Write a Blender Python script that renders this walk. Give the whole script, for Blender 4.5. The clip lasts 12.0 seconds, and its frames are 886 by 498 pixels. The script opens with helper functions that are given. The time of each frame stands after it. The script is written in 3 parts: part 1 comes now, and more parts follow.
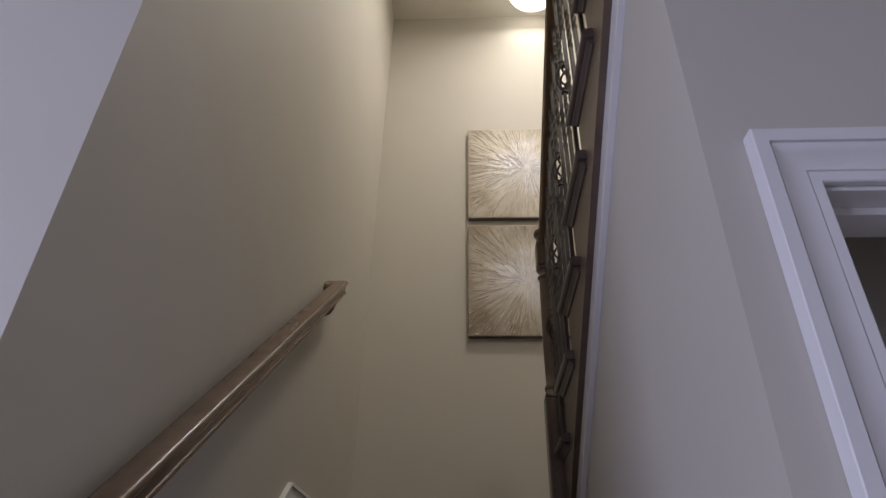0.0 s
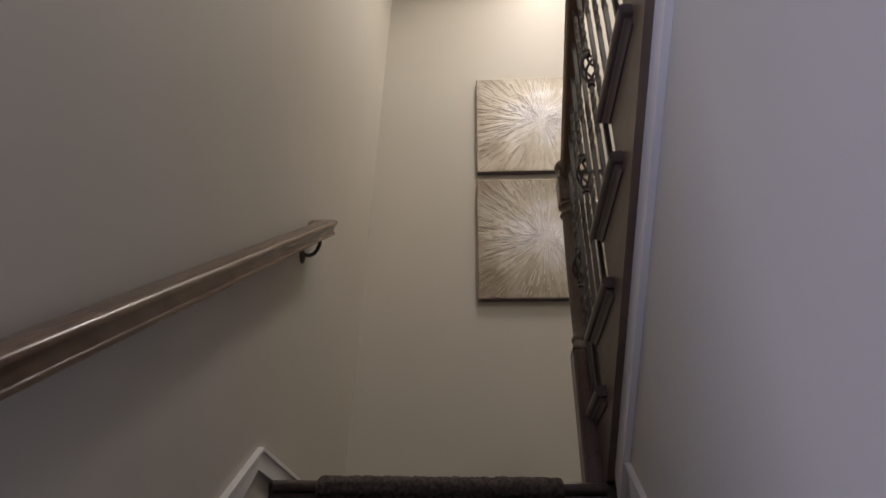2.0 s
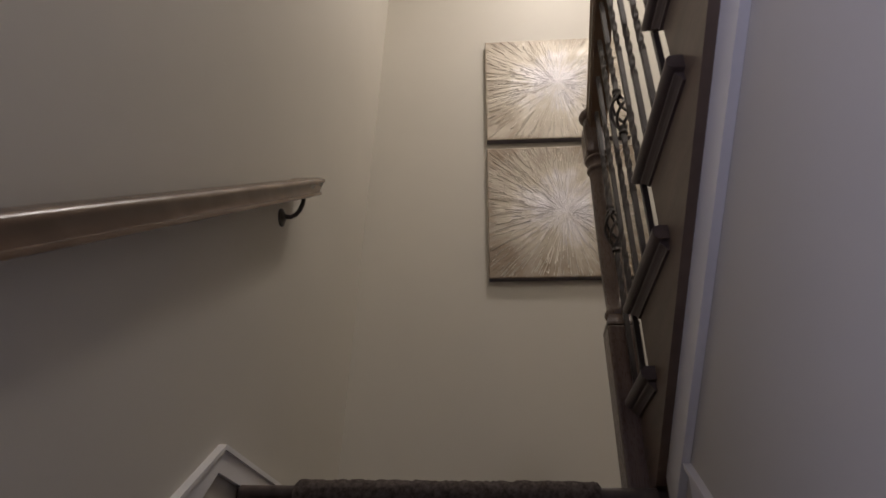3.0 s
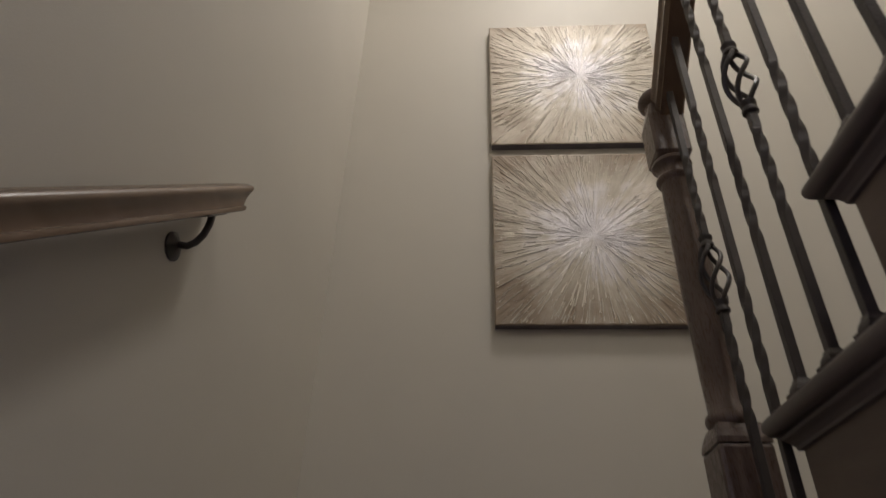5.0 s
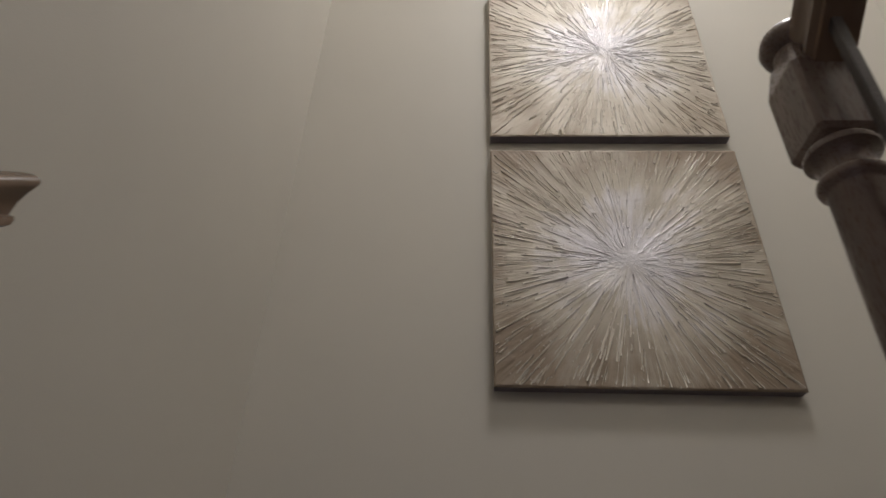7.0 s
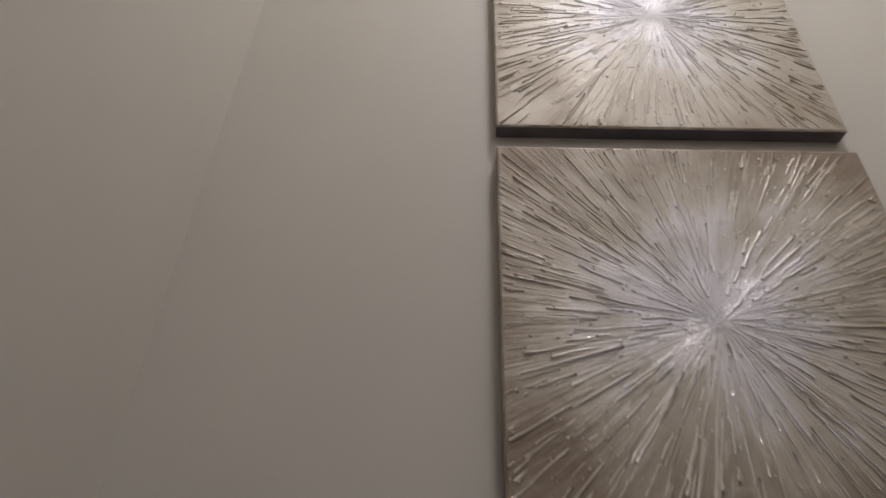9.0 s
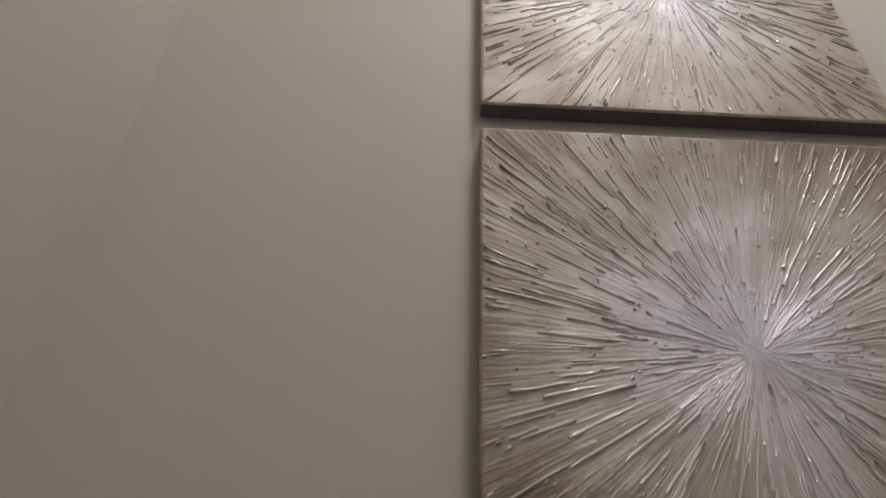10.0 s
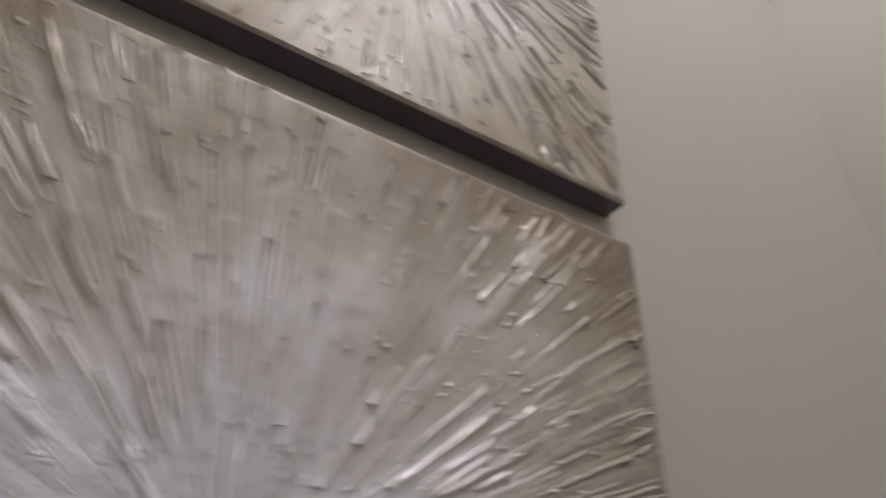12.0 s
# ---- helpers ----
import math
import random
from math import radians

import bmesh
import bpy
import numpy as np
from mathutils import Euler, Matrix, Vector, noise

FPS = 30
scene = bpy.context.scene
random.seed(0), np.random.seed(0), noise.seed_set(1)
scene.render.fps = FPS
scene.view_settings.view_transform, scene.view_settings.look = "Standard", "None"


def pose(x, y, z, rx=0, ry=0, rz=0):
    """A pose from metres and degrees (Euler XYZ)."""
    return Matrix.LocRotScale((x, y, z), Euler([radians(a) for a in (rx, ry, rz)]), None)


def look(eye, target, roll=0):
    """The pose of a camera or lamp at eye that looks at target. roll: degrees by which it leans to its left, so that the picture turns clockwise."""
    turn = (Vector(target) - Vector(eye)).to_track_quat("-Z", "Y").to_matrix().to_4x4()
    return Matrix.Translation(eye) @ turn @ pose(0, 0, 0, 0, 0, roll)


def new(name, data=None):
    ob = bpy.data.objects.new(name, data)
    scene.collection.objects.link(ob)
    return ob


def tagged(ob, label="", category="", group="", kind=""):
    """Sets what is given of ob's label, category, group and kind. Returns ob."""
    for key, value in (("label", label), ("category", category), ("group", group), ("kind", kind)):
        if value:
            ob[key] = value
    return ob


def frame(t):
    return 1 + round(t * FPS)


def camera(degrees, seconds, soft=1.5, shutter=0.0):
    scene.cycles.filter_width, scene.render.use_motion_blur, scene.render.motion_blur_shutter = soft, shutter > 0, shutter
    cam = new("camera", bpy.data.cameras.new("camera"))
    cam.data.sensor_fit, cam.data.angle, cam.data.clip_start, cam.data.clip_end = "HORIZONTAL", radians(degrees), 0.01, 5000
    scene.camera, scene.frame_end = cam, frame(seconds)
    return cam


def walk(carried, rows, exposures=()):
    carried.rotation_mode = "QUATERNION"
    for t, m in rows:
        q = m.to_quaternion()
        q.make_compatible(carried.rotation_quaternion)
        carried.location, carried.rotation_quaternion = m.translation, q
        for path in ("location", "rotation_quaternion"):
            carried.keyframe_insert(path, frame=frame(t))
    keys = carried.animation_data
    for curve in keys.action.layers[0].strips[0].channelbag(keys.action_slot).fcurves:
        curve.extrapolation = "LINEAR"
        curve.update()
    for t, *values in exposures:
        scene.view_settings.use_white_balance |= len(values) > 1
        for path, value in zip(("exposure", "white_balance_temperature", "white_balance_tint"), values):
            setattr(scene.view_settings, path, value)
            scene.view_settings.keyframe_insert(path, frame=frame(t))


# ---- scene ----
cam = camera(70.2, 12.0, shutter=0.5)
PATH = [
    (0, (0.327, 0.155, 1.523), (0.227, 1.85, 2.579), 1.3),
    (0.5, (0.343, 0.209, 1.509), (0.229, 1.904, 2.564), 1.6),
    (1, (0.332, 0.305, 1.511), (0.204, 2.002, 2.562), 1.8),
    (1.5, (0.319, 0.456, 1.498), (0.184, 2.144, 2.561), 1.4),
    (2, (0.313, 0.623, 1.521), (0.187, 2.312, 2.584), 1.4),
    (2.5, (0.296, 0.782, 1.555), (0.167, 2.47, 2.621), 1.4),
    (3, (0.292, 0.968, 1.607), (0.144, 2.657, 2.667), 1.5),
    (4.8, (0.24, 1.471, 1.965), (0.14, 3.12, 3.092), 1.4),
    (5, (0.24, 1.507, 2.016), (0.123, 3.168, 3.124), 1.8),
    (5.5, (0.218, 1.597, 2.088), (0.119, 3.258, 3.198), 2.0),
    (6, (0.233, 1.735, 2.176), (0.144, 3.394, 3.289), 2.0),
    (6.5, (0.238, 1.844, 2.299), (0.155, 3.501, 3.416), 2.0),
    (7, (0.227, 1.978, 2.394), (0.145, 3.631, 3.517), 2.1),
    (7.2, (0.226, 2.026, 2.444), (0.145, 3.681, 3.564), 2.1),
    (8.3, (0.236, 2.303, 2.692), (0.172, 3.935, 3.859), 2.5),
    (8.8, (0.233, 2.415, 2.723), (0.185, 4.024, 3.911), 2.5),
    (9, (0.217, 2.452, 2.78), (0.167, 4.076, 3.946), 2.2),
    (9.5, (0.204, 2.522, 2.855), (0.169, 4.146, 4.021), 2.3),
    (10, (0.231, 2.631, 2.924), (0.242, 4.263, 4.08), 2.5),
    (10.5, (0.266, 2.717, 3.05), (0.378, 4.342, 4.21), 2.1),
    (11, (0.324, 2.832, 3.11), (0.549, 4.44, 4.278), 2.3),
    (11.5, (0.398, 2.926, 3.228), (0.86, 4.508, 4.36), 3.0),
    (12, (0.549, 2.957, 3.265), (1.32, 4.397, 4.419), 3.4),
]
BALANCE = [(0, 0, 6460, 12), (3, 0, 6470, 16), (5.5, 0, 6150, 13), (7, 0, 5950, 13), (9.5, -0.02, 5810, 17), (12, -0.08, 5700, 17)]
walk(cam, [(t, look(eye, target, roll)) for t, eye, target, roll in PATH], BALANCE)

# ---- light ----
world = bpy.data.worlds.new("sky")
scene.world = world
world.use_nodes = True
wn = world.node_tree
sky = wn.nodes.new("ShaderNodeTexSky")
sky.sky_type, sky.sun_disc = "NISHITA", False
sky.sun_elevation, sky.sun_rotation = radians(40), radians(150)
wn.nodes["Background"].inputs[1].default_value = 0.08
wn.links.new(sky.outputs[0], wn.nodes["Background"].inputs[0])
scene.view_settings.exposure = 0.0


def lamp(name, kind, m, energy, color, **kw):
    d = bpy.data.lights.new(name, kind)
    d.energy, d.color = energy, color
    for k, v in kw.items():
        if k == "size":
            d.size = v
        elif k == "size_y":
            d.shape, d.size_y = "RECTANGLE", v
        elif k == "radius":
            d.shadow_soft_size = v
    ob = new(name, d)
    ob.matrix_world = m
    return ob


ZL = 5.525
LAMPS = ((0.775, 3.12), (0.77, 2.4), (1.2, 0.1))   # ceiling lamps above the stairs; the third, in the upper hall, is added unseen fill
WARM = (1.0, 0.935, 0.845)
for (lx, ly), watts in zip(LAMPS, (2.6, 23.5, 18)):
    lamp("ceiling_bulb", "AREA", pose(lx, ly, ZL), watts, WARM, size=0.38)
# daylight enters by the hall window
lamp("window_daylight", "AREA", look((-2.49, -1.3, 1.6), (0.6, -1.0, 1.6)), 90, (0.64, 0.68, 1.0), size=2.2, size_y=1.5)

# ---- materials ----


def material(name, color, rough=0.5, metal=0.0, vary=0.08, scale=6.0, bump=0.05, bscale=200.0, stretch=(1, 1, 1), color2=None, spec=0.5, dist=0.002):
    m = bpy.data.materials.new(name)
    m.use_nodes = True
    n, l = m.node_tree.nodes, m.node_tree.links
    b = n["Principled BSDF"]
    b.inputs["Roughness"].default_value, b.inputs["Metallic"].default_value = rough, metal
    b.inputs["Specular IOR Level"].default_value = spec
    tc, mp = n.new("ShaderNodeTexCoord"), n.new("ShaderNodeMapping")
    mp.inputs["Scale"].default_value = stretch
    l.new(tc.outputs["Object"], mp.inputs["Vector"])
    big, small, mix = n.new("ShaderNodeTexNoise"), n.new("ShaderNodeTexNoise"), n.new("ShaderNodeMix")
    big.inputs["Scale"].default_value, big.inputs["Detail"].default_value = scale, 5
    small.inputs["Scale"].default_value, small.inputs["Detail"].default_value = bscale, 4
    l.new(mp.outputs[0], big.inputs["Vector"])
    l.new(mp.outputs[0], small.inputs["Vector"])
    ramp = n.new("ShaderNodeMapRange")
    ramp.inputs[1].default_value, ramp.inputs[2].default_value = 0.3, 0.7
    l.new(big.outputs[0], ramp.inputs[0])
    mix.data_type = "RGBA"
    c2 = color2 or tuple(c * (1 - vary) for c in color)
    mix.inputs["A"].default_value, mix.inputs["B"].default_value = (*color, 1), (*c2, 1)
    l.new(ramp.outputs[0], mix.inputs["Factor"])
    l.new(mix.outputs["Result"], b.inputs["Base Color"])
    r = n.new("ShaderNodeMapRange")
    r.inputs[3].default_value, r.inputs[4].default_value = rough * 0.85, min(1, rough * 1.15)
    l.new(small.outputs[0], r.inputs[0])
    l.new(r.outputs[0], b.inputs["Roughness"])
    bp = n.new("ShaderNodeBump")
    bp.inputs["Strength"].default_value, bp.inputs["Distance"].default_value = bump, dist
    l.new(small.outputs[0], bp.inputs["Height"])
    l.new(bp.outputs[0], b.inputs["Normal"])
    return m


WALL = material("wall_paint", (0.541, 0.511, 0.446), 0.62, vary=0.04, scale=2.5, bump=0.25, bscale=320, dist=0.001)
CEIL = material("ceiling_paint", (0.74, 0.71, 0.64), 0.8, vary=0.04, bump=0.3, bscale=160)
TRIM = material("trim_paint", (0.74, 0.73, 0.72), 0.32, vary=0.04, scale=9, bump=0.06, bscale=90)
WOOD = material("dark_wood", (0.185, 0.122, 0.08), 0.25, vary=0.0, color2=(0.13, 0.083, 0.053), scale=4, bump=0.003, bscale=10, stretch=(6, 0.6, 6))
WOODV = material("dark_wood_upright", (0.17, 0.12, 0.095), 0.28, vary=0.0, color2=(0.105, 0.073, 0.058), scale=5, bump=0.12, bscale=60, stretch=(9, 9, 1.0))
TREADW = material("tread_wood", (0.11, 0.084, 0.071), 0.34, color2=(0.07, 0.052, 0.045), scale=5, bump=0.12, bscale=60, stretch=(9, 1.2, 9))
SKIRTW = material("stringer_wood", (0.15, 0.105, 0.073), 0.42, color2=(0.10, 0.068, 0.048), scale=4, bump=0.1, bscale=50, stretch=(6, 1.2, 6))
IRON = material("wrought_iron", (0.062, 0.051, 0.046), 0.42, metal=0.1, vary=0.3, scale=40, bump=0.3, bscale=250)
CARPET = material("carpet_pile", (0.20, 0.165, 0.145), 0.95, color2=(0.075, 0.060, 0.052), scale=95, bump=1.0, bscale=500, dist=0.006, spec=0.1)
FLOORW = material("hall_floor_wood", (0.16, 0.09, 0.05), 0.35, color2=(0.09, 0.05, 0.03), scale=5, bump=0.1, bscale=50, stretch=(1, 8, 8))
EDGE = material("canvas_edge_paint", (0.17, 0.15, 0.165), 0.5, vary=0.3, scale=20, bump=0.4, bscale=600)
BRASS = material("lamp_metal", (0.1, 0.08, 0.06), 0.35, metal=0.8)


def glow(name, color, strength):
    m = bpy.data.materials.new(name)
    m.use_nodes = True
    b = m.node_tree.nodes["Principled BSDF"]
    b.inputs["Base Color"].default_value = (0.9, 0.88, 0.82, 1)
    b.inputs["Emission Color"].default_value = (*color, 1)
    b.inputs["Emission Strength"].default_value = strength
    return m


def radial_paint(name, base, dark, light, metal, rough, relief, streaky, low_brown=0.0):
    """Paint pulled outwards from the origin of the object, in its own x and z."""
    m = bpy.data.materials.new(name)
    m.use_nodes = True
    n, l = m.node_tree.nodes, m.node_tree.links
    b = n["Principled BSDF"]

    def math_(op, a, c=None):
        q = n.new("ShaderNodeMath")
        q.operation = op
        for i, v in enumerate((a, c)):
            if v is None:
                continue
            if isinstance(v, (int, float)):
                q.inputs[i].default_value = v
            else:
                l.new(v, q.inputs[i])
        return q.outputs[0]

    tc, sx = n.new("ShaderNodeTexCoord"), n.new("ShaderNodeSeparateXYZ")
    l.new(tc.outputs["Object"], sx.inputs[0])
    x, z = sx.outputs[0], sx.outputs[2]
    r = math_("SQRT", math_("ADD", math_("MULTIPLY", x, x), math_("MULTIPLY", z, z)))
    ux, uz = math_("DIVIDE", x, math_("ADD", r, 0.001)), math_("DIVIDE", z, math_("ADD", r, 0.001))
    v1 = n.new("ShaderNodeCombineXYZ")
    l.new(math_("MULTIPLY", ux, 14.0), v1.inputs[0])
    l.new(math_("MULTIPLY", uz, 14.0), v1.inputs[1])
    l.new(math_("MULTIPLY", r, 9.0), v1.inputs[2])
    streak = n.new("ShaderNodeTexNoise")
    streak.inputs["Scale"].default_value, streak.inputs["Detail"].default_value = 1.0, 6
    l.new(v1.outputs[0], streak.inputs["Vector"])
    patch = n.new("ShaderNodeTexNoise")
    patch.inputs["Scale"].default_value, patch.inputs["Detail"].default_value = 7.0, 6
    l.new(tc.outputs["Object"], patch.inputs["Vector"])
    # browner towards the rim, silver in the middle, whitened there for the lamp's glow
    rim = n.new("ShaderNodeMapRange")
    rim.inputs[1].default_value, rim.inputs[2].default_value = 0.08, 0.46
    l.new(r, rim.inputs[0])
    f = math_("ADD", math_("MULTIPLY", streak.outputs[0], streaky), math_("MULTIPLY", patch.outputs[0], 1.4 - streaky))
    f = math_("ADD", f, math_("MULTIPLY", rim.outputs[0], 0.75))
    # browner towards the lower edge
    f = math_("ADD", f, math_("MULTIPLY", math_("MINIMUM", z, 0.0), -low_brown))
    ramp = n.new("ShaderNodeValToRGB")
    e = ramp.color_ramp.elements
    e[0].position, e[0].color = 0.40, (*light, 1)
    e[1].position, e[1].color = 0.86, (*dark, 1)
    mid = e.new(0.60)
    mid.color = (*base, 1)
    l.new(math_("MULTIPLY", f, 0.58), ramp.inputs[0])
    l.new(ramp.outputs[0], b.inputs["Base Color"])
    b.inputs["Metallic"].default_value = metal
    rr = n.new("ShaderNodeMapRange")
    rr.inputs[3].default_value, rr.inputs[4].default_value = rough * 0.75, rough * 1.25
    l.new(patch.outputs[0], rr.inputs[0])
    l.new(rr.outputs[0], b.inputs["Roughness"])
    grain = n.new("ShaderNodeTexNoise")
    grain.inputs["Scale"].default_value, grain.inputs["Detail"].default_value = 130.0, 4
    l.new(tc.outputs["Object"], grain.inputs["Vector"])
    v2 = n.new("ShaderNodeCombineXYZ")
    l.new(math_("MULTIPLY", ux, 75.0), v2.inputs[0])
    l.new(math_("MULTIPLY", uz, 75.0), v2.inputs[1])
    l.new(math_("MULTIPLY", r, 16.0), v2.inputs[2])
    fine = n.new("ShaderNodeTexNoise")
    fine.inputs["Scale"].default_value, fine.inputs["Detail"].default_value = 1.0, 3
    l.new(v2.outputs[0], fine.inputs["Vector"])
    h = math_("ADD", math_("MULTIPLY", fine.outputs[0], 1.0), math_("MULTIPLY", grain.outputs[0], 0.25))
    bp = n.new("ShaderNodeBump")
    bp.inputs["Strength"].default_value, bp.inputs["Distance"].default_value = relief, 0.004
    l.new(h, bp.inputs["Height"])
    l.new(bp.outputs[0], b.inputs["Normal"])
    return m


PAINT = radial_paint("silver_paint", (0.48, 0.435, 0.36), (0.25, 0.195, 0.14), (0.74, 0.72, 0.75), 0.22, 0.58, 0.5, 0.5, 0.6)
# the same paint with the lamp's brightness on the upper canvas put into its colours
PAINT_LIT = radial_paint("lit_silver_paint", (0.56, 0.515, 0.435), (0.36, 0.30, 0.23), (0.80, 0.78, 0.80), 0.25, 0.58, 0.5, 0.5)
# ridges are coloured paler than the canvas to carry the glints on them
RIDGE = radial_paint("raised_paint", (0.66, 0.615, 0.54), (0.44, 0.38, 0.30), (0.84, 0.82, 0.85), 0.2, 0.27, 0.15, 0.5)
SHADE = glow("lit_glass", (1.0, 0.93, 0.82), 3.0)

# ---- mesh helpers ----


def part(name, bm, mat, parent=None, label="", smooth=False):
    me = bpy.data.meshes.new(name)
    bmesh.ops.recalc_face_normals(bm, faces=bm.faces)
    if smooth:
        for f in bm.faces:
            f.smooth = True
    bm.to_mesh(me)
    bm.free()
    if smooth:
        me.set_sharp_from_angle(angle=radians(38))
    me.materials.append(mat)
    ob = new(name, me)
    if parent is not None:
        ob.parent = parent
    return tagged(ob, label)


def thing(name, label, category, group="", at=(0, 0, 0)):
    ob = new(name)
    ob.empty_display_size = 0.1
    ob.location = at
    return tagged(ob, label, category, group)


def box(x0, x1, y0, y1, z0, z1, bevel=0.0, bm=None):
    own = bmesh.new()
    vs = [own.verts.new((x, y, z)) for x in (x0, x1) for y in (y0, y1) for z in (z0, z1)]
    for f in ((0, 1, 3, 2), (4, 6, 7, 5), (0, 4, 5, 1), (2, 3, 7, 6), (0, 2, 6, 4), (1, 5, 7, 3)):
        own.faces.new([vs[i] for i in f])
    if bevel:
        bmesh.ops.bevel(own, geom=own.edges[:], offset=bevel, segments=2, affect="EDGES", profile=0.5)
    if bm is None:
        return own
    me = bpy.data.meshes.new("t")
    own.to_mesh(me)
    own.free()
    bm.from_mesh(me)
    bpy.data.meshes.remove(me)
    return bm


def prism(poly, axis, a, b, bm=None):
    """A polygon given in the two other axes, in their order, drawn from a to b along axis."""
    bm = bm or bmesh.new()

    def put(p, v):
        q = list(p)
        q.insert("xyz".index(axis), v)
        return bm.verts.new(q)

    lo, hi = [put(p, a) for p in poly], [put(p, b) for p in poly]
    bm.faces.new(lo)
    bm.faces.new(hi[::-1])
    for i in range(len(poly)):
        j = (i + 1) % len(poly)
        bm.faces.new((lo[i], lo[j], hi[j], hi[i]))
    return bm


def sweep(profile, stations, bm=None):
    """Closed profile (u, v) laid at each station (origin, u axis, v axis)."""
    bm = bm or bmesh.new()
    rings = [[bm.verts.new(Vector(o) + Vector(u) * a + Vector(v) * b) for a, b in profile] for o, u, v in stations]
    n = len(profile)
    for r, s in zip(rings, rings[1:]):
        for i in range(n):
            bm.faces.new((r[i], r[(i + 1) % n], s[(i + 1) % n], s[i]))
    bm.faces.new(rings[0][::-1])
    bm.faces.new(rings[-1])
    return bm


def lathe(rows, segs=28, at=(0, 0, 0), bm=None):
    """rows of (radius, z)."""
    bm = bm or bmesh.new()
    rings = []
    for r, z in rows:
        r = max(r, 0.0005)
        rings.append([bm.verts.new((at[0] + r * math.cos(2 * math.pi * i / segs), at[1] + r * math.sin(2 * math.pi * i / segs), at[2] + z)) for i in range(segs)])
    for a, b in zip(rings, rings[1:]):
        for i in range(segs):
            bm.faces.new((a[i], a[(i + 1) % segs], b[(i + 1) % segs], b[i]))
    bm.faces.new(rings[0][::-1])
    bm.faces.new(rings[-1])
    return bm


def tube(points, radius, segs=8, bm=None):
    bm = bm or bmesh.new()
    pts = [Vector(p) for p in points]
    rings = []
    for i, p in enumerate(pts):
        d = (pts[min(i + 1, len(pts) - 1)] - pts[max(i - 1, 0)]).normalized()
        u = d.orthogonal().normalized() if i == 0 else (rings_u - d * rings_u.dot(d)).normalized()
        rings_u = u
        w = d.cross(u)
        rings.append([bm.verts.new(p + (u * math.cos(2 * math.pi * k / segs) + w * math.sin(2 * math.pi * k / segs)) * radius) for k in range(segs)])
    for a, b in zip(rings, rings[1:]):
        for k in range(segs):
            bm.faces.new((a[k], a[(k + 1) % segs], b[(k + 1) % segs], b[k]))
    bm.faces.new(rings[0][::-1])
    bm.faces.new(rings[-1])
    return bm


# ---- plan ----
XL, XW, XS, XR = -0.29, 0.665, 0.634, 1.66   # left wall, wall under the stringer, stringer face, far right wall
YL, YR, YB = 0.885, 0.885, 3.382                        # hall walls, end wall
ZC, ZT, ZU = 2.79, 5.66, 3.057              # hall ceiling, stairwell ceiling, upper floor
LAND = 1.897
RUN, RISE = 0.2535, 0.187
NOSE_Y, TREAD_Z = 2.593, 2.113              # first upper tread
SLOPE = RISE / RUN
LRUN, LRISE = 0.221, LAND / 10


def structure(name, bm, mat, parent=None):
    ob = part(name, bm, mat, parent)
    ob["kind"] = "structure"
    return ob


structure("wall_end", box(XL - 0.12, XR + 0.12, YB, YB + 0.12, -0.1, ZT + 0.1), WALL)
structure("wall_stair_side", box(XL - 0.12, XL, YL + 0.12, YB, -0.1, ZT + 0.1), WALL)
structure("wall_upper_side", box(XR, XR + 0.12, -0.6, YB, -0.1, ZT + 0.1), WALL)
structure("ceiling", box(XL - 0.12, XR + 0.12, -0.7, YB + 0.12, ZT, ZT + 0.1), CEIL)


def seam_z(y):
    """The lower edge of the stringer."""
    return 2.006 - 0.70 * (y - 2.25)


# wall under the upper flight, cut along the slope
structure("wall_below_stringer", prism([(YR + 0.12, 0), (2.55, 0), (2.55, LAND - 0.2), (2.50, seam_z(2.50)), (1.2, seam_z(1.2)), (1.2, ZU - 0.02), (YR + 0.12, ZU - 0.02)], "x", XW, XW + 0.1), WALL)
# hall wall left of the stairs, with a doorway
DL0, DL1, DLT = -1.36, -0.548, 2.10
structure("wall_hall_left", prism([(-2.5, 0), (DL0, 0), (DL0, DLT), (DL1, DLT), (DL1, 0), (XL, 0), (XL, ZC), (-2.5, ZC)], "y", YL, YL + 0.12), WALL)
# hall wall right of the stairs, with a doorway
DR0, DR1, DRT = 0.806, 1.57, 2.082
structure("wall_hall_right", prism([(XW, 0), (DR0, 0), (DR0, DRT), (DR1, DRT), (DR1, 0), (2.6, 0), (2.6, ZC), (XW, ZC)], "y", YR, YR + 0.12), WALL)
structure("wall_hall_back", box(-2.62, 2.72, -3.12, -3.0, 0, ZC), WALL)
structure("wall_hall_east", box(2.6, 2.72, -3.0, YR + 0.12, 0, ZC), WALL)
structure("wall_hall_west", prism([(-3.0, 0), (YL + 0.12, 0), (YL + 0.12, ZC), (-3.0, ZC), (-3.0, 2.4), (-0.1, 2.4), (-0.1, 0.8), (-2.5, 0.8), (-2.5, 2.398), (-3.0, 2.398)], "x", -2.62, -2.5), WALL)
structure("ceiling_hall", box(-2.62, 2.72, -3.12, YL - 0.003, ZC, ZC + 0.262), CEIL)
structure("ceiling_hall", box(XW, 2.72, YL - 0.003, YR - 0.003, ZC, ZC + 0.262), CEIL)
structure("floor_hall", box(-2.62, 2.72, -3.12, 3.4, -0.2, 0), FLOORW)
structure("wall_above_hall", box(XL - 0.12, XW - 0.03, YL - 0.12, YL, ZC + 0.283, ZT), WALL)
structure("wall_stair_side", box(XL - 0.12, XL, YL, YL + 0.12, ZC + 0.001, ZT), WALL)
structure("wall_upper_hall_end", box(XW - 0.03, XR, -0.7, -0.6, ZU, ZT), WALL)
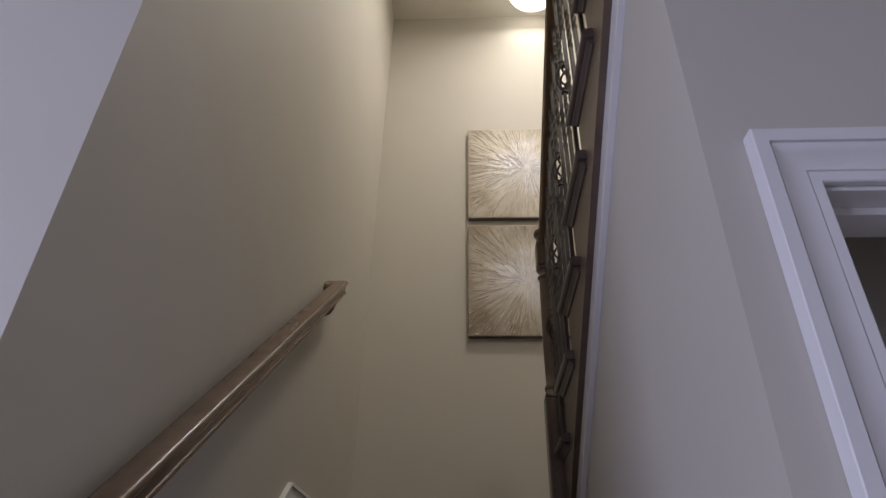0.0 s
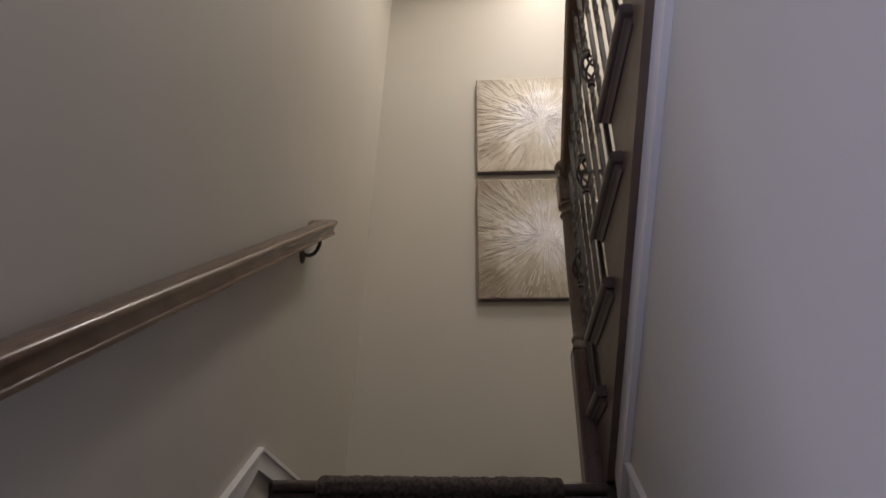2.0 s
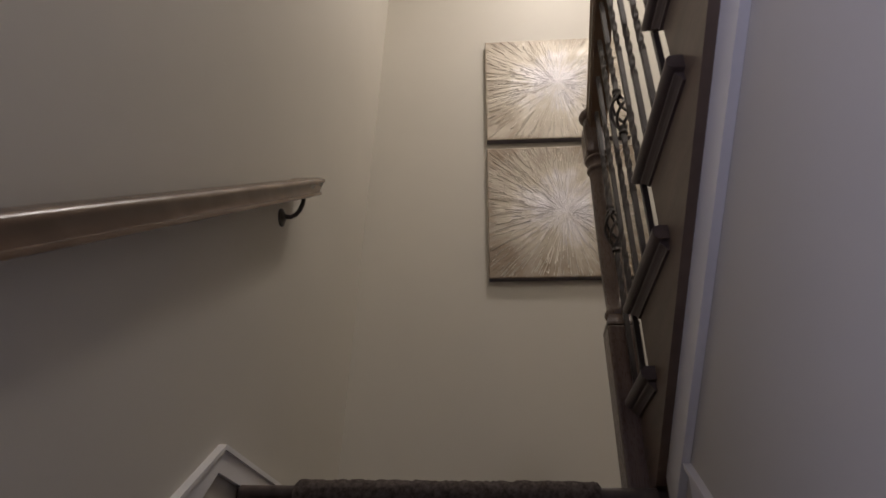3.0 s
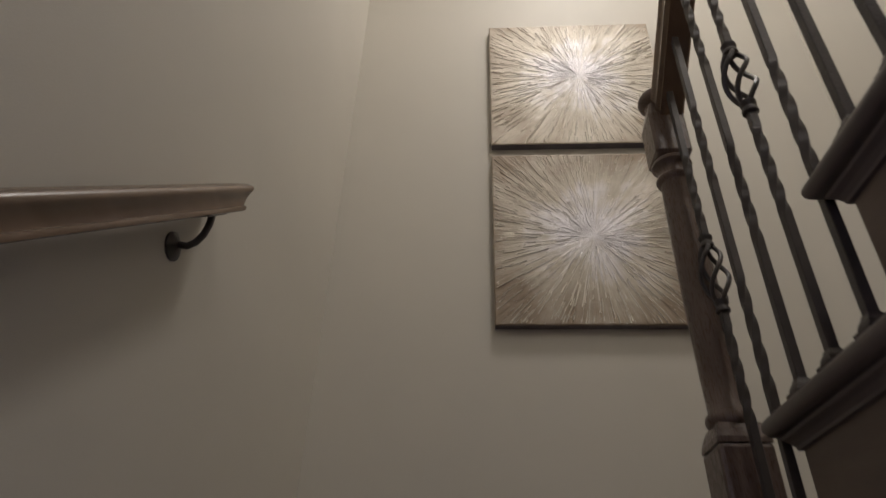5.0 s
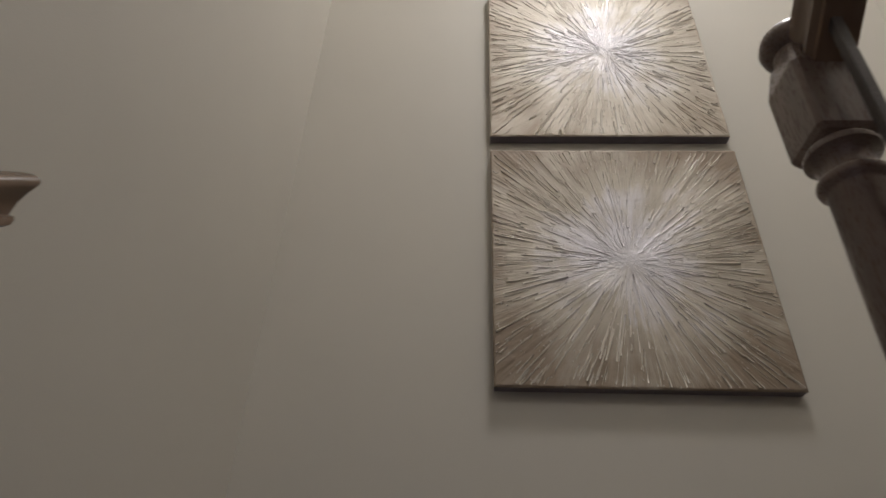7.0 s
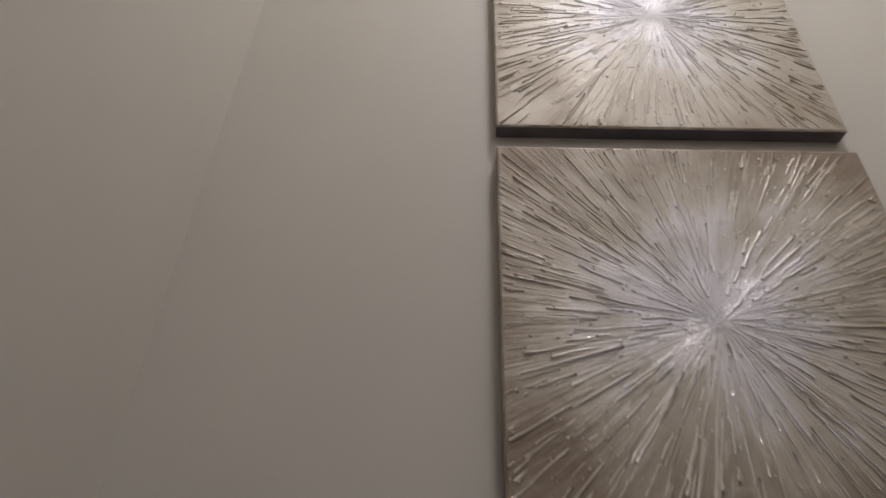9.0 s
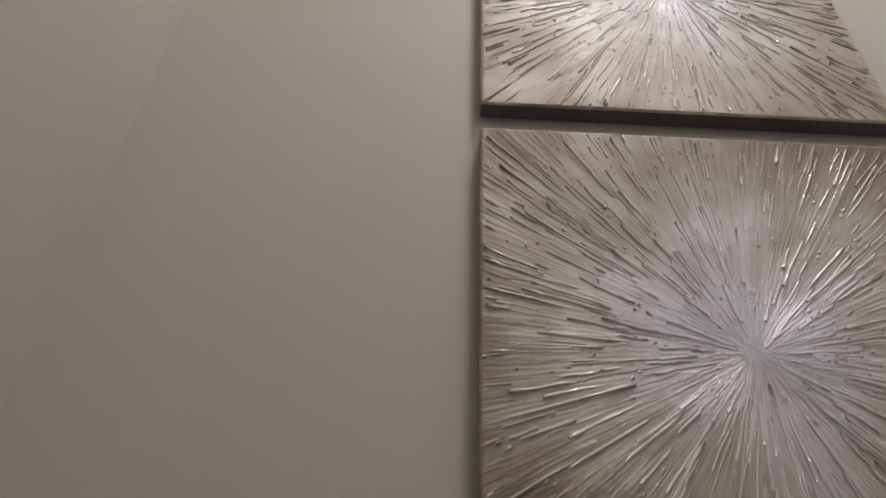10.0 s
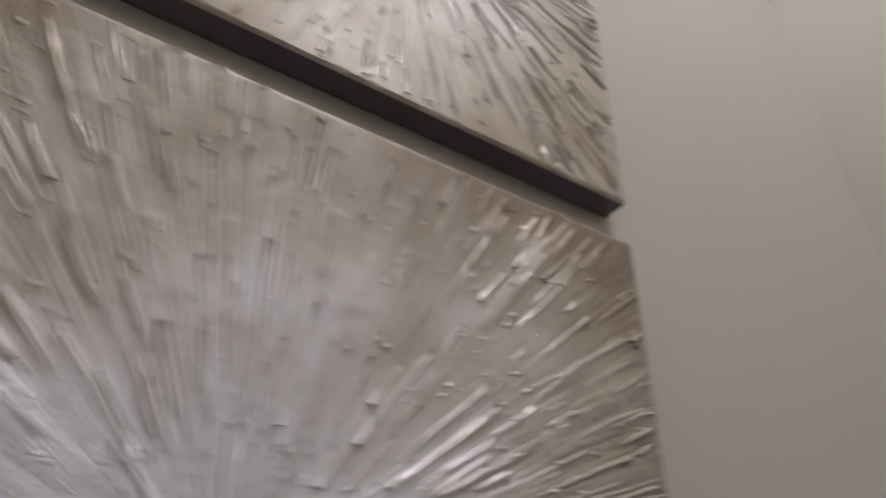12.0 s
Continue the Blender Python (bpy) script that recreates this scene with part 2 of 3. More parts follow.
structure("wall_upper_hall_side", box(XW - 0.15, XW - 0.032, -0.6, YL - 0.121, ZU, ZT), WALL)
structure("wall_below_stringer", box(XW, XW + 0.1, YR, YR + 0.12, ZC + 0.001, ZU - 0.02), WALL)
structure("floor_upper", box(XW + 0.103, XR, -0.6, 1.305, ZU - 0.25, ZU), TREADW)
structure("wall_closet_back", box(XW + 0.1, XR, 1.35, 1.43, 0, 2.31), WALL)
structure("ceiling_closet", box(XW + 0.1, XR, YR + 0.12, 1.35, 2.31, 2.36), CEIL)

# landing slab, with its dark wooden nosing
structure("floor_landing", box(XL, XR, 2.43, YB, LAND - 0.24, LAND - 0.002), TREADW)


def nosing_profile(y, z, depth, thick=0.03):
    """Side view (y, z) of a tread whose rounded edge lies at y."""
    r = thick / 2
    arc = [(y + r - r * math.cos(a) , z - r + r * math.sin(a)) for a in [math.pi / 2 - math.pi * k / 8 for k in range(9)]]
    return arc + [(y + depth, z - thick), (y + depth, z)]


# ---- lower flight ----
lower = thing("lower_staircase", "dark wooden lower flight of stairs between two beige walls", "stairs", at=(0, 0, 0))
for k in range(1, 11):
    y = 2.39 - LRUN * (10 - k)
    z = LRISE * k
    bm = prism(nosing_profile(y, z, LRUN + 0.028 if k < 10 else 0.3), "x", XL + 0.02, XS if k == 10 else XW - 0.016)
    part("tread", bm, TREADW, lower, smooth=True)
    part("riser", box(XL + 0.02, XW - 0.016, y + 0.03, y + 0.045, z - LRISE, z - 0.031), TREADW, lower)

# carpet runner over the lower steps and the landing
CX0, CX1 = -0.147, 0.518
path = []
for k in range(1, 11):
    y, z = 2.39 - LRUN * (10 - k), LRISE * k
    path += [(y + 0.024, z - LRISE + 0.012), (y + 0.024, z - 0.036)]
    path += [(y - 0.008 + 0.021 * (1 - math.cos(a)), z - 0.014 + 0.026 * math.sin(a)) for a in [-math.pi / 2 + math.pi * j / 6 for j in range(7)]]
path += [(YB - 0.2, LAND + 0.012)]
bm = bmesh.new()
NX = 90
rnd = random.Random(4)
grid = []
dense = []
for (a, b), (c, d) in zip(path, path[1:]):
    steps = max(1, int(math.hypot(c - a, d - b) / 0.02))
    dense += [(a + (c - a) * i / steps, b + (d - b) * i / steps) for i in range(steps)]
for y, z in dense:
    grid.append([bm.verts.new((CX0 + (CX1 - CX0) * i / NX, y + rnd.uniform(-0.0015, 0.0015), z + rnd.uniform(-0.0022, 0.0030) - (0.011 if i in (0, NX) else 0.002 if i in (1, NX - 1) else 0))) for i in range(NX + 1)])
for r, s in zip(grid, grid[1:]):
    for i in range(NX):
        bm.faces.new((r[i], r[i + 1], s[i + 1], s[i]))
tagged(part("carpet_runner", bm, CARPET, None, smooth=True), "dark brown cut-pile carpet runner laid over the lower stairs", "carpet")

# white skirting of the lower flight, both walls, and round the landing
LS = LRISE / LRUN


def skirt_line(y):
    return 1.955 - 0.86 * (2.285 - y)


def skirting(name, x0, x1, y0, y1, flat):
    lip = 0.011
    sx = x1 - 0.006 if x0 == XL else x0 + 0.006
    slab = [(y0, skirt_line(y0) - 0.42), (y0, skirt_line(y0) - lip), (y1, skirt_line(y1) - lip)]
    cap = [(y0, skirt_line(y0) - lip), (y0, skirt_line(y0)), (y1, skirt_line(y1))]
    if flat:
        slab += [(flat, skirt_line(y1) - lip), (flat, LAND), (y1, LAND)]
        cap += [(flat, skirt_line(y1)), (flat, skirt_line(y1) - lip)]
    else:
        slab += [(y1, skirt_line(y1) - 0.3)]
    cap += [(y1, skirt_line(y1) - lip)]
    lo, hi = (x0, sx) if x0 == XL else (sx, x1)
    ob = structure(name, prism(slab, "x", lo, hi), TRIM)
    structure("trim", prism(cap, "x", x0, x1), TRIM, ob)
    return ob


skirting("baseboard", XL, XL + 0.018, YL + 0.13, 2.285, YB - 0.018)
skirting("baseboard", XW - 0.015, XW, YR + 0.13, 2.23, None)
structure("baseboard", box(XL, XR, YB - 0.016, YB, LAND, LAND + 0.064), TRIM)

# frieze board under the stringer
fb = structure("trim", prism([(1.0, seam_z(1.0) - 0.098), (1.0, seam_z(1.0)), (2.38, seam_z(2.38)), (2.38, seam_z(2.38) - 0.098)], "x", XW - 0.012, XW - 0.0005), TRIM)
structure("trim", prism([(1.0, seam_z(1.0) - 0.110), (1.0, seam_z(1.0) - 0.098), (2.38, seam_z(2.38) - 0.098), (2.38, seam_z(2.38) - 0.110)], "x", XW - 0.017, XW - 0.0005), TRIM, fb)

# ---- upper flight ----
upper = thing("upper_staircase", "dark-stained open upper flight of stairs with returned nosings", "stairs")
for k in range(0, 6):
    y, z = NOSE_Y - RUN * k, TREAD_Z + RISE * k
    # the tread runs back towards -y; its rounded nose faces the landing, the rounded return faces the lower flight
    depth = RUN + 0.085
    bm = bmesh.new()
    th, r = 0.03, 0.015
    outer, inner = XS - 0.031, XR
    rows = []
    for j in range(9):
        a = math.pi / 2 - math.pi * j / 8
        o, h = r * math.cos(a), z - r + r * math.sin(a)
        rows.append([bm.verts.new(p) for p in ((outer + r - o, y - depth, h), (outer + r - o, y - r + o, h), (inner, y - r + o, h), (inner, y - depth, h))])
    for a_, b_ in zip(rows, rows[1:]):
        for i in range(4):
            bm.faces.new((a_[i], a_[(i + 1) % 4], b_[(i + 1) % 4], b_[i]))
    bm.faces.new(rows[0])
    bm.faces.new(rows[-1][::-1])
    tread = part("tread", bm, TREADW, upper, smooth=True)
    # cove moulding under the nosing, along front and return
    cove = [(0, 0), (0.017, 0), (0.0155, -0.004), (0.010, -0.009), (0.006, -0.015), (0.005, -0.019), (0, -0.020)]
    zc = z - th - 0.0005
    st = [((XS, y - depth + 0.012, zc), (-1, 0, 0), (0, 0, 1)), ((XS, y - 0.032, zc), (-1, 1, 0), (0, 0, 1)), ((inner, y - 0.032, zc), (0, 1, 0), (0, 0, 1))]
    part("cove_moulding", sweep(cove, st), TREADW, tread)
    part("riser", box(XS + 0.001, inner, y - 0.045, y - 0.032, z - RISE, z - th), SKIRTW, upper)

# cut stringer, saw-toothed above, straight below
teeth = [(NOSE_Y - 0.033, LAND)]
for k in range(0, 5):
    y, z = NOSE_Y - RUN * k - 0.033, TREAD_Z + RISE * k - 0.03
    teeth += [(y, z), (y - RUN, z)]
teeth += [(NOSE_Y - RUN * 5 - 0.033, ZU - 0.03), (1.0, ZU - 0.03), (1.0, seam_z(1.0)), (2.40, seam_z(2.40)), (NOSE_Y - 0.033, LAND - 0.001)]
part("stringer", prism(teeth, "x", XS, XW + 0.03), SKIRTW, upper, "brown stained cut stringer board")
# plastered underside of the flight
structure("ceiling_under_flight", prism([(1.0, seam_z(1.0) - 0.0), (2.38, seam_z(2.38)), (2.38, seam_z(2.38) + 0.02), (1.0, seam_z(1.0) + 0.02)], "x", XW + 0.1, XR), CEIL)

# ---- balustrade ----
XB = 0.629


def bar(bm, half, spans):
    """One square rod with softened corners; spans of (z0, z1, twist in degrees) follow each other upwards."""
    c = half * 0.86
    octo = [(half, -c), (half, c), (c, half), (-c, half), (-half, c), (-half, -c), (-c, -half), (c, -half)]
    levels = [(spans[0][0], 0.0)]
    for z0, z1, twist in spans:
        steps = max(1, int(abs(twist) / 15))
        levels += [(z0 + (z1 - z0) * i / steps, radians(twist) * i / steps) for i in range(1, steps + 1)]
    rings = [[bm.verts.new((u * math.cos(a) - v * math.sin(a), u * math.sin(a) + v * math.cos(a), z)) for u, v in octo] for z, a in levels]
    for r, s in zip(rings, rings[1:]):
        for q in range(8):
            bm.faces.new((r[q], r[(q + 1) % 8], s[(q + 1) % 8], s[q]))
    bm.faces.new(rings[0][::-1])
    bm.faces.new(rings[-1])


HALF = 0.0061
BASKET = 0.463


def baluster(x, y, z0, z1, basket, tread_z):
    ob = thing("baluster", ("black wrought-iron baluster with a twisted basket and collars" if basket else "black wrought-iron baluster with two twisted lengths"), "baluster", "balusters of the stairs", (x, y, z0))
    H = z1 - z0
    b, c = BASKET, BASKET + 0.03
    bm = bmesh.new()
    if basket:
        bar(bm, HALF, [(0, b - 0.26, 0), (b - 0.26, b - 0.10, 360), (b - 0.10, b - 0.055, 0)])
        part("lower_bar", bm, IRON, ob, smooth=True)
        bm = bmesh.new()
        bar(bm, HALF, [(b + 0.055, b + 0.10, 0), (b + 0.10, b + 0.26, 360), (b + 0.26, H, 0)])
        part("upper_bar", bm, IRON, ob, smooth=True)
    else:
        bar(bm, HALF, [(0, c - 0.275, 0), (c - 0.275, c - 0.09, 360), (c - 0.09, c + 0.09, 0), (c + 0.09, c + 0.275, 360), (c + 0.275, H, 0)])
        part("bar", bm, IRON, ob, smooth=True)
    bm = lathe([(0.022, 0), (0.0225, 0.004), (0.0175, 0.006), (0.0155, 0.012), (0.0115, 0.017), (0.0095, 0.021)], 4)
    bmesh.ops.rotate(bm, verts=bm.verts, cent=(0, 0, 0), matrix=Matrix.Rotation(radians(45), 3, "Z"))
    part("shoe", bm, IRON, ob)
    if basket:
        bk = bmesh.new()
        for q in range(4):
            pts = []
            for i in range(15):
                s = i / 14
                a = q * math.pi / 2 + s * math.pi * 1.0
                rr = 0.004 + 0.0180 * math.sin(math.pi * s) ** 0.75
                pts.append((rr * math.cos(a), rr * math.sin(a), b - 0.058 + 0.116 * s))
            tube(pts, 0.004, 7, bk)
        part("basket", bk, IRON, ob, smooth=True)
        for zc in (b - 0.063, b + 0.063):
            part("collar", lathe([(0.0085, -0.012), (0.0115, -0.010), (0.0115, -0.005), (0.0092, -0.002), (0.0092, 0.002), (0.0115, 0.005), (0.0115, 0.010), (0.0085, 0.012)], 16, (0, 0, zc)), IRON, ob, smooth=True)
    return ob


RAIL_Y0, RAIL_Z0 = 2.468, 2.980               # underside of the rail at the newel


def rail_under(y):
    return RAIL_Z0 + SLOPE * (RAIL_Y0 - y)


n = 0
for k in range(0, 5):
    for j in range(3):
        y = NOSE_Y - RUN * k - 0.083 - RUN / 3 * j
        if k == 0 and j == 0:
            continue
        z = TREAD_Z + RISE * k
        baluster(XB, y, z, rail_under(y) + 0.02, j == 1, z)

RAILP = [(-0.022, 0.0), (-0.022, 0.006), (-0.029, 0.012), (-0.029, 0.018), (-0.024, 0.024), (-0.023, 0.034), (-0.028, 0.044), (-0.031, 0.052), (-0.029, 0.06), (-0.022, 0.066), (-0.012, 0.07), (0, 0.071)]
RAILP = RAILP + [(-a, b) for a, b in RAILP[-2::-1]]

XR_ = 0.636
rail = thing("stair_handrail", "dark-stained moulded handrail over iron balusters", "handrail")
Y_END = 1.30
part("rail", sweep(RAILP, [((XR_, RAIL_Y0, rail_under(RAIL_Y0) - 0.008), (1, 0, 0), (0, 0, 1.25)), ((XR_, Y_END, rail_under(Y_END) - 0.008), (1, 0, 0), (0, 0, 1.25))]), WOOD, rail, smooth=True)

# newel post
NX_, NY_ = 0.627, 2.494


def newel(x, y, z0, name_label):
    ob = thing("newel_post", name_label, "newel post", at=(x, y, z0))
    h, g = 0.041, 0.036
    part("base_block", box(-h, h, -h, h, 0, 0.407, 0.007), WOODV, ob)
    sh = lathe([(0.0572, 0.4075), (0.0560, 0.416), (0.050, 0.430), (0.044, 0.440)], 4)
    bmesh.ops.rotate(sh, verts=sh.verts, cent=(0, 0, 0), matrix=Matrix.Rotation(radians(45), 3, "Z"))
    part("shoulder", sh, WOODV, ob)
    rows = [(0.033, 0.439), (0.0365, 0.444), (0.0375, 0.450), (0.0365, 0.456), (0.0305, 0.464), (0.0315, 0.52), (0.0322, 0.6), (0.0320, 0.7), (0.0302, 0.85), (0.0285, 0.922), (0.030, 0.925), (0.0345, 0.929), (0.036, 0.934), (0.0345, 0.939), (0.029, 0.943), (0.0275, 0.950), (0.029, 0.959), (0.034, 0.965), (0.0385, 0.969), (0.039, 0.974), (0.036, 0.979), (0.030, 0.981)]
    part("turned_shaft", lathe(rows, 32), WOODV, ob, smooth=True)
    c = 0.005
    octo = [(-g, -g + c), (-g + c, -g), (g - c, -g), (g, -g + c), (g, g - c), (g - c, g), (-g + c, g), (-g, g - c)]
    bm = bmesh.new()
    lv = [(0.74, 0.978), (0.80, 0.980), (0.90, 0.983), (1.0, 0.990), (1.0, 1.090), (0.76, 1.127)]
    rings = [[bm.verts.new((a * s, b * s, z)) for a, b in octo] for s, z in lv]
    for r, s in zip(rings, rings[1:]):
        for i in range(8):
            bm.faces.new((r[i], r[(i + 1) % 8], s[(i + 1) % 8], s[i]))
    bm.faces.new(rings[0][::-1])
    bm.faces.new(rings[-1])
    part("top_block", bm, WOODV, ob)
    part("cap", lathe([(0.028, 1.126), (0.029, 1.136), (0.034, 1.140), (0.039, 1.146), (0.041, 1.155), (0.038, 1.166), (0.031, 1.174), (0.017, 1.180), (0.001, 1.182)], 32), WOODV, ob, smooth=True)
    return ob


newel(NX_, NY_, LAND, "dark-stained turned newel post at the foot of the upper flight")
newel(NX_, 1.25, ZU, "dark-stained turned newel post at the head of the stairs")

# ---- wall handrail ----
wr = thing("wall_handrail", "brown moulded wooden handrail on brackets along the wall", "handrail")
WP = [(-0.0235, 0.0), (-0.027, 0.002), (-0.0275, 0.007), (-0.0265, 0.011), (-0.0235, 0.0125), (-0.0235, 0.016), (-0.0245, 0.026), (-0.0275, 0.037), (-0.0305, 0.043), (-0.0315, 0.047), (-0.0308, 0.0515), (-0.0285, 0.0555), (-0.0245, 0.0585), (-0.019, 0.0605), (-0.010, 0.0615), (0, 0.062)]
WP = WP + [(-a, b) for a, b in WP[-2::-1]]
WS = 0.84
WX, WY1, WZ1 = -0.234, 2.452, 2.738


def wall_rail_z(y):
    return WZ1 - WS * (WY1 - y)


# sloping rail, mitred back to the wall at the top
YM = WY1 - 0.032
stn = [((WX, 0.98, wall_rail_z(0.98)), (1, 0, 0), (0, 0, 1.12)), ((WX, YM, wall_rail_z(YM)), (1, 1, WS), (0, 0, 1.12)), ((XL + 0.001, YM, wall_rail_z(YM)), (0, 1, WS), (0, 0, 1.12))]
part("rail", sweep(WP, stn), WOOD, wr, smooth=True)
for yb in (1.25, 2.382):
    zb = wall_rail_z(yb)
    br = part("bracket", tube([(XL + 0.004, yb, zb - 0.062), (XL + 0.014, yb, zb - 0.067), (XL + 0.027, yb, zb - 0.069), (XL + 0.040, yb, zb - 0.062), (XL + 0.050, yb, zb - 0.046), (XL + 0.055, yb, zb - 0.026), (WX, yb, zb - 0.003)], 0.0065, 10), IRON, wr, "black iron rail bracket", smooth=True)
    ros = lathe([(0.026, 0), (0.026, 0.004), (0.018, 0.008), (0.009, 0.012)], 24)
    bmesh.ops.rotate(ros, verts=ros.verts, cent=(0, 0, 0), matrix=Matrix.Rotation(radians(90), 3, "Y"))
    bmesh.ops.translate(ros, verts=ros.verts, vec=(XL, yb, zb - 0.070))
    part("wall_plate", ros, IRON, br, smooth=True)
    pl = prism([(yb - 0.03, wall_rail_z(yb - 0.03) - 0.001), (yb + 0.03, wall_rail_z(yb + 0.03) - 0.001), (yb + 0.03, wall_rail_z(yb + 0.03) - 0.005), (yb - 0.03, wall_rail_z(yb - 0.03) - 0.005)], "x", WX - 0.01, WX + 0.01)
    part("saddle", pl, IRON, br)


# ---- doorways ----
def casing(name, x0, x1, top, y, side=1):
    """Moulded casing round an opening in a wall whose face lies at y and looks to -y."""
    prof = [(0, 0), (0, 0.010), (0.002, 0.012), (0.0165, 0.012), (0.0175, 0.0085), (0.019, 0.013), (0.030, 0.0135), (0.045, 0.0165), (0.056, 0.0215), (0.0605, 0.0235), (0.062, 0.018), (0.0635, 0.026), (0.084, 0.027), (0.086, 0.0255), (0.086, 0)]
    w = 0.012
    st = []
    for p, d in (((x0 + w, 0.0), (-1, 0)), ((x0 + w, top - w), (-1, 1)), ((x1 - w, top - w), (1, 1)), ((x1 - w, 0.0), (1, 0))):
        st.append(((p[0], y - 0.001, p[1]), (d[0], 0, d[1]), (0, -1, 0)))
    ob = structure(name, sweep(prof, st), TRIM)
    ob.data.polygons.foreach_set("use_smooth", [True] * len(ob.data.polygons))
    ob.data.set_sharp_from_angle(angle=radians(30))
    j = structure("door_jamb", prism([(x0, 0), (x0, top), (x1, top), (x1, 0), (x1 - 0.018, 0), (x1 - 0.018, top - 0.018), (x0 + 0.018, top - 0.018), (x0 + 0.018, 0)], "y", y + 0.002, y + 0.124), TRIM, ob)
    structure("door_stop", prism([(x0 + 0.018, 0), (x0 + 0.018, top - 0.018), (x1 - 0.018, top - 0.018), (x1 - 0.018, 0), (x1 - 0.03, 0), (x1 - 0.03, top - 0.03), (x0 + 0.03, top - 0.03), (x0 + 0.03, 0)], "y", y + 0.045, y + 0.08), TRIM, ob)
    return ob


casing("door_frame_1", DR0 - 0.006, DR1, DRT + 0.006, YR)
casing("door_frame_2", DL0, DL1 + 0.006, DLT + 0.006, YL)
dp = tagged(thing("door_panel", "white painted panelled door, closed, beside the stairs", "door"), kind="")
bm = box(DL0 + 0.032, DL1 - 0.026, YL + 0.082, YL + 0.118, 0.01, DLT - 0.026)
part("slab", bm, TRIM, dp)
for zz in ((0.25, 0.95), (1.15, 1.9)):
    part("panel", box(DL0 + 0.15, DL1 - 0.14, YL + 0.070, YL + 0.0815, zz[0], zz[1], 0.004), TRIM, dp)

# ---- hall window behind the walk ----
wf = structure("window_1", prism([(-2.5, 0.8), (-0.1, 0.8), (-0.1, 2.4), (-2.5, 2.4), (-2.5, 0.86), (-2.45, 0.86), (-2.45, 2.34), (-0.15, 2.34), (-0.15, 0.86), (-2.5, 0.86)], "x", -2.58, -2.53), TRIM)

# ---- lamp over the stairwell ----
def ceiling_lamp(x, y):
    ob = thing("ceiling_lamp", "lit round flush ceiling lamp with a frosted white glass bowl", "ceiling lamp", "ceiling lamps of the stairs", (x, y, ZT))
    R = 0.19
    rows = [(R * math.sin(a), -0.03 - 0.09 * math.cos(a)) for a in [math.pi / 2 * i / 12 for i in range(13)]]
    sh = part("shade", lathe([(max(r, 0.001), z) for r, z in rows] + [(R - 0.006, -0.02), (R - 0.02, -0.02)], 40), SHADE, ob, "glowing frosted white glass bowl", smooth=True)
    sh.visible_shadow = False
    part("rim", lathe([(R - 0.025, -0.001), (R + 0.008, -0.001), (R + 0.010, -0.012), (R + 0.004, -0.027), (R - 0.004, -0.029)], 40), TRIM, ob, smooth=True)


# the upper hall lamp is unseen, added to light the end wall evenly
for lx, ly in LAMPS:
    ceiling_lamp(lx, ly)


# ---- paintings ----
def drip(verts, faces, pts, widths, heights):
    """A rounded bead of paint along points (x, z) of the canvas."""
    base, m = len(verts), len(pts)
    for i, (cx, cz) in enumerate(pts):
        ax, az = pts[max(i - 1, 0)]
        bx, bz = pts[min(i + 1, m - 1)]
        d = math.hypot(bx - ax, bz - az) + 1e-9
        nx, nz = -(bz - az) / d, (bx - ax) / d
        for u, v in ((-1, 0.0), (-0.62, 0.7), (0, 1.0), (0.62, 0.7), (1, 0.0)):
            verts.append((cx + nx * widths[i] * u, -0.0006 - heights[i] * v, cz + nz * widths[i] * u))
    for i in range(m - 1):
        for k in range(4):
            o = base + i * 5 + k
            faces.append((o, o + 1, o + 6, o + 5))
    faces.append([base + k for k in range(5)])
    faces.append([base + (m - 1) * 5 + k for k in range(4, -1, -1)])


